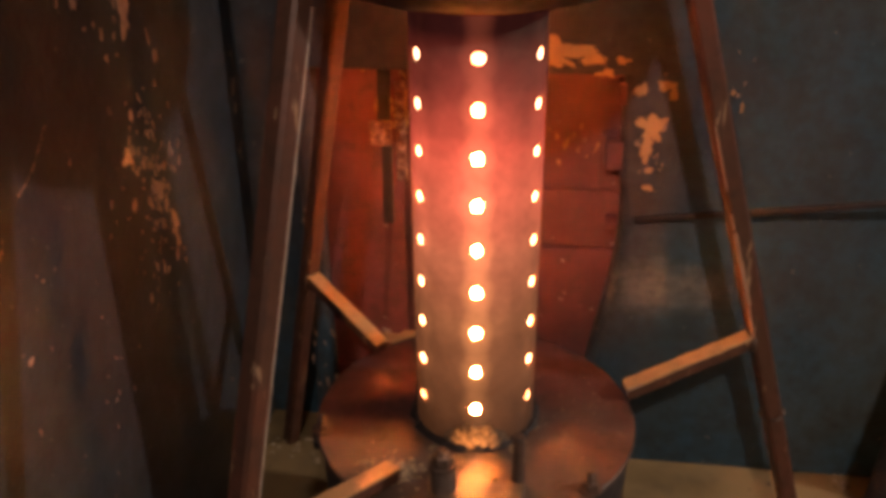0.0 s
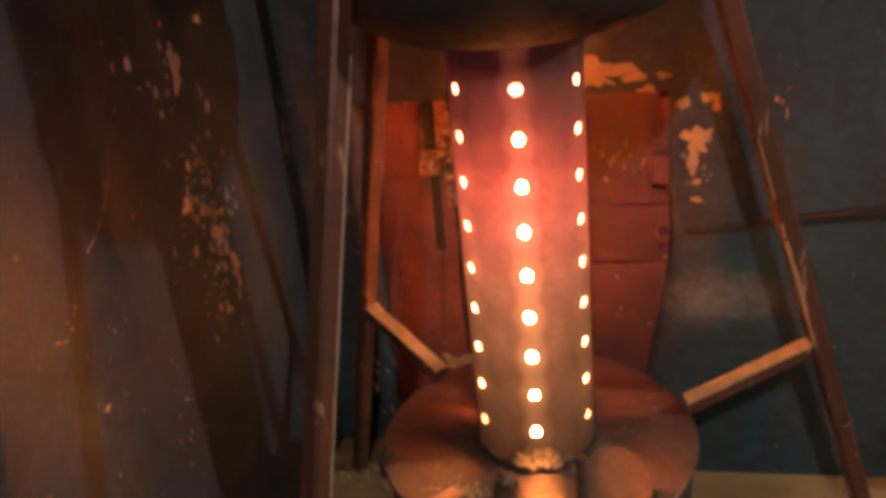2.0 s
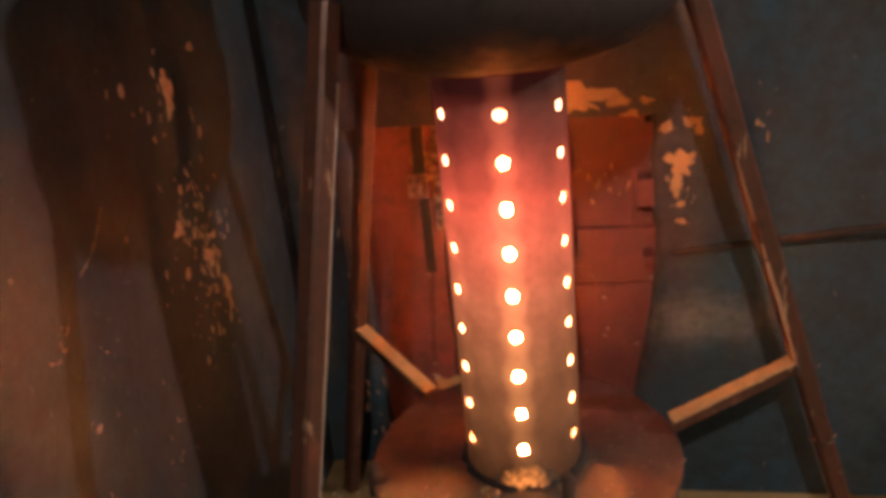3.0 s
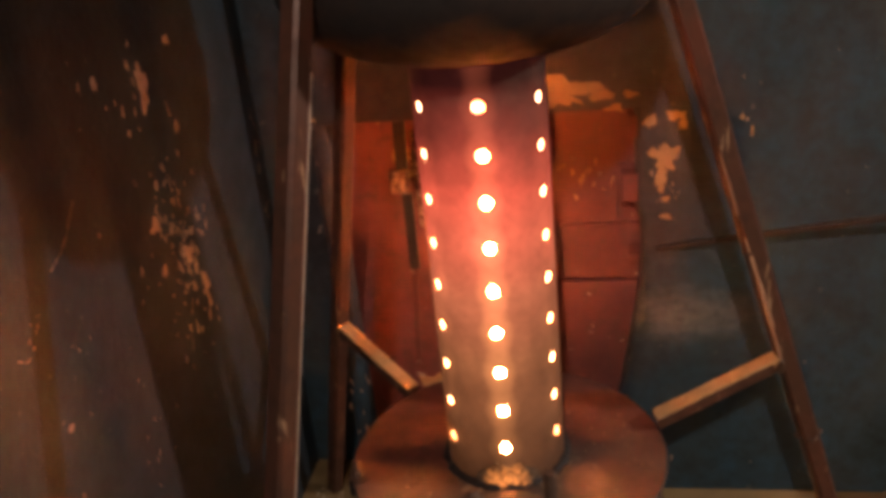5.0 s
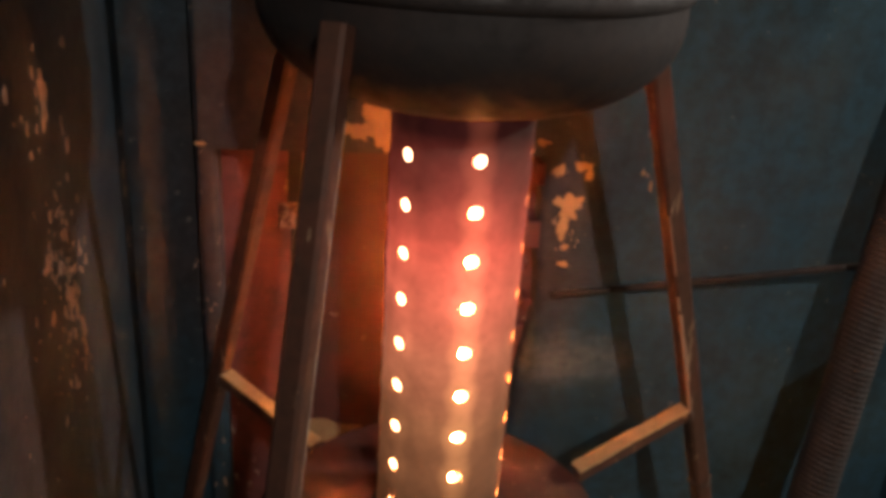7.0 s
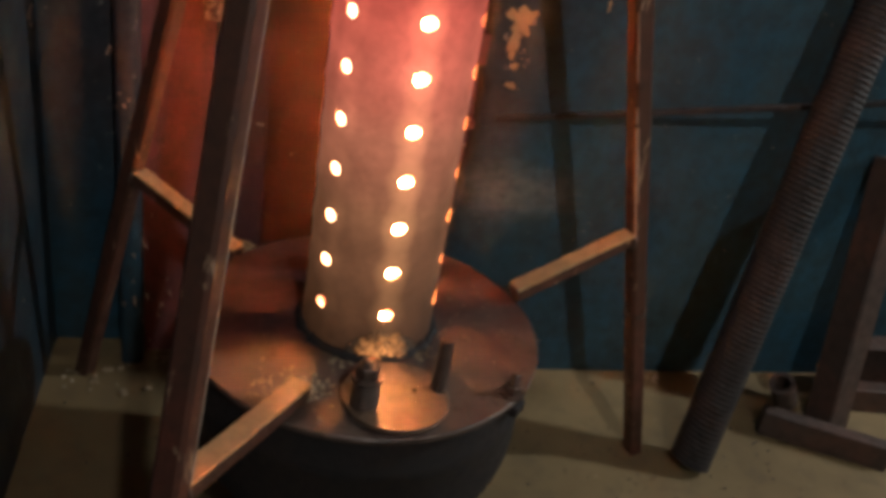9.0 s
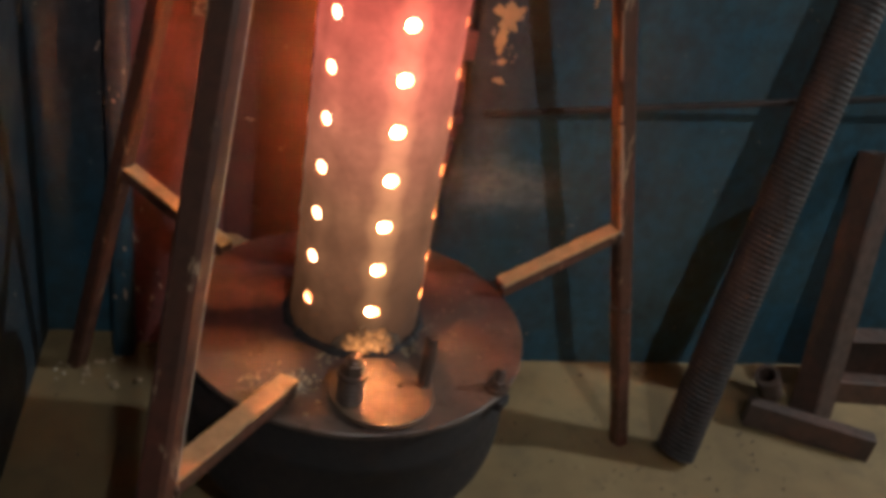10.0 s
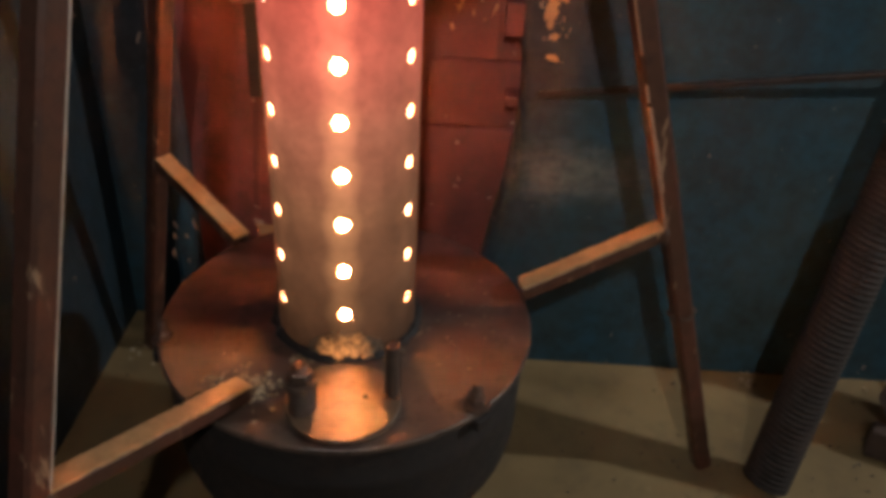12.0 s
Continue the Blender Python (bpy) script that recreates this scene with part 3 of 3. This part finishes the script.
part("washer", bm, M_BOLT, pivot, "flat washer", True)
bm = bmesh.new()
spring(bm, 0.0088, 0.0016, 0.0016, 0.0265, 6)
part("spring", bm, M_BOLT, pivot, "dark coil spring", True)

# plain stop stud
bm = bmesh.new()
lathe(bm, [(0, 0), (0.0052, 0), (0.0052, 0.049), (0.0044, 0.051), (0, 0.0515)], 16)
part("stop_stud", bm, M_BOLT, stove, "plain round stud", True, Matrix.Translation((0.036, -0.102, LID_Z)))


def rim_bolt(x, y, turn):
    """A lid bolt with nut and washer on a lug at the rim."""
    m = pose(x, y, LID_Z, 0, 0, turn)
    bm = bmesh.new()
    thread(bm, 0.0038, -0.016, 0.020)
    b = part("rim_bolt", bm, M_BOLT, stove, "rusty lid bolt", True, m)
    bm = bmesh.new()
    hexagon(bm, 0.0068, 0.0025, 0.0088)
    part("nut", bm, M_BOLT, b)
    bm = bmesh.new()
    lathe(bm, [(0.003, 0.0004), (0.0100, 0.0004), (0.0102, 0.002), (0.003, 0.0022)], 24)
    part("washer", bm, M_BOLT, b, "", True)
    bm = bmesh.new()
    box(bm, (-0.007, -0.008, -0.016), (0.010, 0.008, -0.0065), 0.002)
    part("lug", bm, M_TANK, b)


for deg in (-48, 72, 192):
    rim_bolt(0.146 * math.cos(radians(deg)), 0.146 * math.sin(radians(deg)), deg)

# ---- ribbed pipe, stand, rod ----
hose = thing("ribbed_pipe", "dark ribbed metal pipe leaning against the blue wall", "pipe")
a, b = Vector((0.428, 0.032, 0.010)), Vector((0.587, 0.172, 0.88))
L = (b - a).length
prof, k, step = [], 0, 0.0063 / 6
while k * step < L:
    prof.append((0.0238 + 0.0007 * math.cos(2 * math.pi * k / 6), k * step))
    k += 1
bm = bmesh.new()
lathe(bm, [(0.019, 0.03), (0.019, 0.0)] + prof + [(0.019, L), (0.019, L - 0.03)], 40)
m = Matrix.Translation(a) @ (b - a).to_track_quat("Z", "Y").to_matrix().to_4x4()
bmesh.ops.transform(bm, matrix=Matrix(((1, 0, 0, 0), (0, 1, 0, 0), (0.12, 0.05, 1, 0), (0, 0, 0, 1))), verts=bm.verts)
part("pipe_body", bm, M_HOSE, hose, "dark ribbed steel", True, m)

stand = thing("iron_stand", "rusty iron post on a flat bar foot leaning by the wall", "stand")
bm = bmesh.new()
bar(bm, (0.560, 0.082, 0.018), (0.693, -0.003, 0.016), 0.036, 0.020, up=(0.54, 0.84, 0), bevel=0.002)
part("foot_bar", bm, M_STAND, stand, "flat iron foot bar, edge rubbed bright")
bm = bmesh.new()
square_tube(bm, (0.672, 0.085, 0.0), (0.690, 0.166, 0.345), 0.040, 0.003, up=(0.2, -1, 0))
part("post", bm, M_STAND, stand, "rusty square post, rubbed at its top")
bm = bmesh.new()
lathe(bm, [(0.0105, 0.0), (0.0145, 0.0), (0.0155, 0.001), (0.0155, 0.050), (0.0105, 0.050)], 28, True)
part("pipe_stub", bm, M_STAND, stand, "short pipe stub", True, pose(0.605, 0.098, 0.030, 38, 0, -70))
bm = bmesh.new()
bar(bm, (0.695, 0.118, 0.018), (0.86, 0.085, 0.018), 0.036, 0.024, up=(0.2, 0.98, 0))
part("cross_bar", bm, M_STAND, stand, "flat iron cross bar")
bm = bmesh.new()
box(bm, (0.0, 0.0, 0.0), (0.15, 0.004, 0.085), 0.001)
box(bm, (0.0, -0.03, 0.0), (0.004, 0.0, 0.085), 0.001)
box(bm, (0.146, -0.03, 0.0), (0.15, 0.0, 0.085), 0.001)
box(bm, (0.0, -0.03, 0.081), (0.15, 0.0, 0.085), 0.001)
part("box_section", bm, M_STAND, stand, "open dark iron box", False, pose(0.71, 0.160, 0.0, 0, 0, -8))

bm = bmesh.new()
bar(bm, (0.185, 0.2365, 0.3480), (0.9, 0.012, 0.5030), 0.0068, 0.0068)
rod = part("wall_rod", bm, M_CABLE)
tagged(rod, "thin dark rod running along the blue wall", "rod")


# ---- peeled paint and crumbs ----
def flakes(name, wall, spots, mat, label, m, rough=0.55, y=-0.0008):
    """Ragged bare places on a wall; each (u, z, half width, half height)."""
    for k, (u, v, su, sv) in enumerate(spots):
        bm = bmesh.new()
        jag(bm, u, v, su, sv, 11 + 7 * k, y=y, rough=rough)
        ob = part(name, bm, mat, wall, label if k == 0 else "")
        if m is not None:
            ob.matrix_basis = m


BACK_SPOTS = ((0.080, 0.537, 0.034, 0.015), (0.126, 0.532, 0.013, 0.005), (0.141, 0.517, 0.0085, 0.0043), (0.158, 0.531, 0.006, 0.0036),
              (0.181, 0.500, 0.0068, 0.0068), (0.207, 0.505, 0.0110, 0.0042), (0.215, 0.496, 0.0045, 0.0070), (0.195, 0.457, 0.0125, 0.016),
              (0.191, 0.433, 0.0062, 0.0125), (0.197, 0.408, 0.0031, 0.0041), (0.196, 0.386, 0.0066, 0.0032), (0.277, 0.499, 0.0023, 0.0026),
              (0.288, 0.484, 0.0014, 0.0055), (-0.046, 0.540, 0.020, 0.009), (-0.008, 0.547, 0.019, 0.024), (-0.009, 0.592, 0.017, 0.019), (-0.030, 0.560, 0.008, 0.014), (-0.205, 0.521, 0.006, 0.0022))
flakes("bare_patch", wall_back, BACK_SPOTS, M_PLASTER, "bare plaster where paint has peeled", None)
LEFT_SPOTS = ((-0.208, 0.616, 0.0080, 0.0175), (-0.160, 0.565, 0.004, 0.005), (-0.245, 0.492, 0.0075, 0.0075), (-0.193, 0.440, 0.0085, 0.0085),
              (-0.246, 0.446, 0.004, 0.005), (-0.171, 0.397, 0.005, 0.0100), (-0.170, 0.374, 0.003, 0.005), (-0.177, 0.459, 0.004, 0.004),
              (-0.225, 0.526, 0.003, 0.004), (-0.439, 0.400, 0.003, 0.003), (-0.144, 0.647, 0.006, 0.004), (-0.287, 0.638, 0.0035, 0.006))
SIDE = Matrix(((0, -1, 0, CORNER), (1, 0, 0, 0), (0, 0, 1, 0), (0, 0, 0, 1)))   # flakes' x-z plane onto the side wall
flakes("bare_patch", wall_left, LEFT_SPOTS, M_CHIP, "bare plaster where paint has peeled", SIDE)
flakes("bare_patch", wall_back, ((-0.080, 0.141, 0.041, 0.016),), M_PLASTER, "bare plaster low in the niche", Matrix.Translation((0, 0.0275, 0)), 0.35)


def fleck_field(wall, m, label, fields, seed, mat):
    """Many small ragged flakes joined: each field (u, z, spread u, spread z, count, size)."""
    rnd = random.Random(seed)
    bm = bmesh.new()
    for u, v, su, sv, count, size in fields:
        for k in range(count):
            a = size * rnd.uniform(0.35, 1.2)
            jag(bm, u + rnd.gauss(0, su), v + rnd.gauss(0, sv), a * rnd.uniform(0.5, 1.0), a * rnd.uniform(0.7, 3.2), seed + k * 3, n=16, rough=1.0, lean=rnd.uniform(-0.4, 0.4))
    ob = part("paint_flecks", bm, mat, wall, label)
    ob["kind"] = "stuff"
    if m is not None:
        ob.matrix_basis = m


def scratch(wall, m, line, width, seed):
    """A thin broken scratch along a line of (u, z) points."""
    rnd = random.Random(seed)
    bm = bmesh.new()
    for (u0, v0), (u1, v1) in zip(line, line[1:]):
        n = max(3, int(math.hypot(u1 - u0, v1 - v0) / 0.004))
        for k in range(n):
            if rnd.random() < 0.22:
                continue
            a, b = k / n, (k + 1.1) / n
            w0 = width * rnd.uniform(0.3, 1.2)
            e = rnd.uniform(-0.5, 0.5) * width
            p, q = (u0 + (u1 - u0) * a + e, v0 + (v1 - v0) * a), (u0 + (u1 - u0) * b + e, v0 + (v1 - v0) * b)
            d = Vector((q[0] - p[0], 0, q[1] - p[1])).normalized()
            side = Vector((-d.z, 0, d.x)) * w0 * 0.5
            p, q = Vector((p[0], -0.0007, p[1])), Vector((q[0], -0.0007, q[1]))
            mid = (p + q) / 2 + side * rnd.uniform(0.6, 1.6)
            bm.faces.new([bm.verts.new(c) for c in (p, (p + q) / 2 - side, q, mid)])
    ob = part("scratch", bm, M_CHIP, wall, "pale scratch in the paint")
    if m is not None:
        ob.matrix_basis = m


scratch(wall_left, SIDE, ((-0.358, 0.560), (-0.372, 0.546), (-0.390, 0.530), (-0.410, 0.522)), 0.0016, 3)
scratch(wall_left, SIDE, ((-0.436, 0.501), (-0.450, 0.481), (-0.463, 0.474), (-0.472, 0.480)), 0.0019, 4)
scratch(wall_left, SIDE, ((-0.206, 0.396), (-0.222, 0.370), (-0.237, 0.328)), 0.0018, 5)
scratch(wall_left, SIDE, ((0.030, 0.533), (0.044, 0.491), (0.050, 0.400), (0.050, 0.320)), 0.0020, 6)
fleck_field(wall_left, SIDE, "small pale flecks of peeling paint", ((-0.205, 0.46, 0.022, 0.045, 46, 0.0018), (-0.18, 0.40, 0.014, 0.035, 22, 0.0018), (-0.24, 0.60, 0.03, 0.05, 14, 0.0016), (-0.35, 0.40, 0.08, 0.10, 26, 0.0007), (-0.30, 0.30, 0.10, 0.10, 18, 0.0007), (-0.20, 0.47, 0.03, 0.06, 50, 0.0010), (0.03, 0.48, 0.004, 0.05, 14, 0.0013)), 31, M_CHIP)
fleck_field(wall_back, Matrix.Translation((0, 0.0272, 0)), "pale crumbling flecks in the niche", ((-0.105, 0.450, 0.007, 0.008, 26, 0.0022), (-0.084, 0.465, 0.002, 0.022, 26, 0.0020), (0.105, 0.425, 0.014, 0.014, 16, 0.0016), (-0.11, 0.51, 0.012, 0.004, 8, 0.0025)), 57, M_PLASTER)
fleck_field(wall_back, None, "small pale chips in the paint", ((0.20, 0.43, 0.014, 0.04, 14, 0.0012), (-0.205, 0.42, 0.004, 0.08, 8, 0.0013), (0.29, 0.49, 0.01, 0.02, 5, 0.0012), (0.40, 0.25, 0.15, 0.15, 14, 0.0009), (-0.18, 0.12, 0.02, 0.05, 18, 0.0016), (0.22, 0.075, 0.03, 0.02, 5, 0.0016)), 83, M_CHIP)


def crumbs(name, spots, mat, label, category, zfun=lambda x, y: 0.0):
    """Many small broken bits as one mesh: each spot (x, y, spread, count, size)."""
    rnd = random.Random(len(name) + len(spots))
    bm = bmesh.new()
    for x, y, spread, count, size in spots:
        for _ in range(count):
            px, py = x + rnd.gauss(0, spread), y + rnd.gauss(0, spread)
            s = size * rnd.uniform(0.4, 1.3)
            r = bmesh.ops.create_icosphere(bm, subdivisions=1, radius=1.0)
            for v in r["verts"]:
                v.co = Vector((v.co.x * s * rnd.uniform(0.6, 1.3), v.co.y * s * rnd.uniform(0.6, 1.3), v.co.z * s * 0.55))
            m = Matrix.Translation((px, py, zfun(px, py) + s * 0.35)) @ Matrix.Rotation(rnd.uniform(0, 6.3), 4, "Z")
            bmesh.ops.transform(bm, matrix=m, verts=r["verts"])
    return tagged(part(name, bm, mat), label, category, kind="stuff")


crumbs("floor_grit", ((0.42, -0.02, 0.12, 60, 0.0016), (0.55, 0.03, 0.10, 50, 0.0018), (0.30, 0.05, 0.10, 40, 0.0015), (-0.20, 0.05, 0.08, 30, 0.0015)), M_GRIT, "scattered dark grit on the concrete floor", "grit")
crumbs("plaster_crumbs", ((0.475, 0.200, 0.010, 14, 0.0032), (0.62, 0.185, 0.02, 8, 0.0022), (-0.24, 0.255, 0.02, 22, 0.0040), (-0.148, 0.286, 0.009, 26, 0.0048), (0.45, -0.05, 0.12, 26, 0.0012)), M_CRUST, "pale plaster crumbs along the wall foot", "crumbs")
crumbs("ash_heap", ((-0.066, -0.088, 0.010, 90, 0.0019), (-0.085, -0.082, 0.012, 60, 0.0012)), M_CRUST, "pale flaky ash on the stove lid", "ash", lambda x, y: LID_Z)
# crust baked onto the foot of the tube
bm = bmesh.new()
grid = []
for i in range(61):
    f = -1 + 2 * i / 60
    a = radians(-90 + 33 * f)
    top = 0.024 * (1 - f * f) ** 0.6 * (1 + 0.35 * noise.noise(Vector((f * 5, 2.0, 0))) + 0.25 * noise.noise(Vector((f * 14, 6.0, 0)))) + 0.002
    col = []
    for k in range(19):
        g = k / 18
        p = Vector((f * 0.030, g * 0.027, 0.3))
        lump = 0.6 + 0.6 * noise.noise(p * 260) + 0.7 * noise.noise(p * 600)
        out = 0.0 if k == 18 else max(0.0002, 0.0055 * (1 - g) ** 0.8 * (1 - f * f) ** 0.5 * lump + 0.0012)
        r = 0.0553 + out
        col.append(bm.verts.new((r * math.cos(a), r * math.sin(a), LID_Z + top * g)))
    grid.append(col)
for i in range(60):
    for k in range(18):
        bm.faces.new((grid[i][k], grid[i + 1][k], grid[i + 1][k + 1], grid[i][k + 1]))
tagged(part("ash_crust", bm, M_SLAG), "rough cracked ash crust baked on the burner tube's foot", "ash")
crumbs("ash_crumbs", ((0.034, -0.054, 0.007, 30, 0.0012), (-0.034, -0.056, 0.007, 30, 0.0012), (0.06, -0.03, 0.02, 30, 0.0010), (0.10, 0.01, 0.03, 30, 0.0009)), M_CRUST, "loose pale ash crumbs on the stove lid", "ash", lambda x, y: LID_Z)

# ---- bricks of the niche ----
brick_bm = bmesh.new()
box(brick_bm, (-0.0632, 0.0, 0.0), (0.0632, 0.03, 0.0725), 0.0025)
first = None
rnd = random.Random(9)
for row in range(7):
    z0 = 0.002 + 0.0735 * row
    u = n0 + 0.012 - (0.06 if row % 2 else 0.0)
    while u < n1 + 0.02:
        if u < 0.03 or row < 4:
            u += 0.1275
            continue
        m = Matrix.Translation((u + 0.059, 0.0275 + rnd.uniform(0.0, 0.0009), z0)) @ pose(0, 0, 0, rnd.uniform(-0.8, 0.8), rnd.uniform(-0.5, 0.5), rnd.uniform(-0.8, 0.8))
        if first is None:
            b = first = part("brick", brick_bm, M_SOOT, niche)
        else:
            b = first.copy()
            scene.collection.objects.link(b)
        b.matrix_basis = m
        u += 0.1275
# plastered left part of the niche, brightened and dimmed in its paint
bm = bmesh.new()
box(bm, (n0 - 0.01, 0.0285, -0.05), (-0.0895, 0.040, nt + 0.02), 0.002)
part("plaster_panel", bm, M_RED_LIT, niche, "brick-red washed panel, painted brighter for the tube's bloom")
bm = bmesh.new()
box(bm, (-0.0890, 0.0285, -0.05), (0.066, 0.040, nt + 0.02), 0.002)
part("plaster_panel", bm, M_RED_DIM, niche, "red plaster behind the burner tube, painted dimmer")
bm = bmesh.new()
box(bm, (0.0665, 0.0290, -0.05), (n1 + 0.02, 0.040, 0.292), 0.002)
part("plaster_panel", bm, M_SOOT, niche, "sooty red plaster")
# bars drawn for a slot and groove, their shade put in as dark colour
bm = bmesh.new()
bar(bm, (-0.1105, 0.0270, 0.448), (-0.1085, 0.0270, 0.508), 0.0150, 0.006, (0, 1, 0), 0.001)
part("slot_bar", bm, M_CABLE, niche, "dark bar painted for a shaded slot")
bm = bmesh.new()
bar(bm, (-0.1090, 0.0275, 0.315), (-0.1080, 0.0275, 0.416), 0.0125, 0.005, (0, 1, 0), 0.001)
part("slot_bar", bm, M_CABLE, niche, "dark bar painted for a shaded slot")
bm = bmesh.new()
bar(bm, (-0.1190, 0.0285, 0.175), (-0.1095, 0.0285, 0.314), 0.0075, 0.003, (0, 1, 0), 0.001)
part("slot_bar", bm, M_SOOT, niche, "red bar in place of a shallow groove")


def rough_plate(lo, hi, depth, seed, cell=0.0022):
    """A lumpy, crusted plate standing out of the niche's back by up to depth."""
    bm = bmesh.new()
    nx, nz = int((hi[0] - lo[0]) / cell), int((hi[1] - lo[1]) / cell)
    grid = []
    for i in range(nx + 1):
        col = []
        for k in range(nz + 1):
            edge = min(i, nx - i, k, nz - k)
            p = Vector((lo[0] + i * cell, seed, lo[1] + k * cell))
            y = 0.0282 if edge == 0 else 0.0265 - depth * (0.5 + 0.9 * noise.noise(p * 160) + 0.5 * noise.noise(p * 420))
            col.append(bm.verts.new((p.x + 0.0012 * noise.noise(p * 300), y, p.z + 0.0012 * noise.noise(p * 280))))
        grid.append(col)
    for i in range(nx):
        for k in range(nz):
            bm.faces.new((grid[i][k], grid[i + 1][k], grid[i + 1][k + 1], grid[i][k + 1]))
    return bm


part("latch_plate", rough_plate((-0.128, 0.416), (-0.100, 0.447), 0.004, 3.1), M_CRUSTED, niche, "crusted rusty latch plate", True)
part("hinge_strip", rough_plate((-0.097, 0.372), (-0.082, 0.497), 0.004, 7.7), M_CRUSTED, niche, "crusted rusty hinge strip", True)
# toothed edge of the opening
for u0, z0, h in ((0.148, 0.404, 0.034), (0.155, 0.330, 0.010), (0.157, 0.480, 0.026)):
    bm = bmesh.new()
    box(bm, (u0, 0.003, z0), (n1 + 0.004, 0.034, z0 + h), 0.002)
    part("brick", bm, M_SOOT, wall_back)
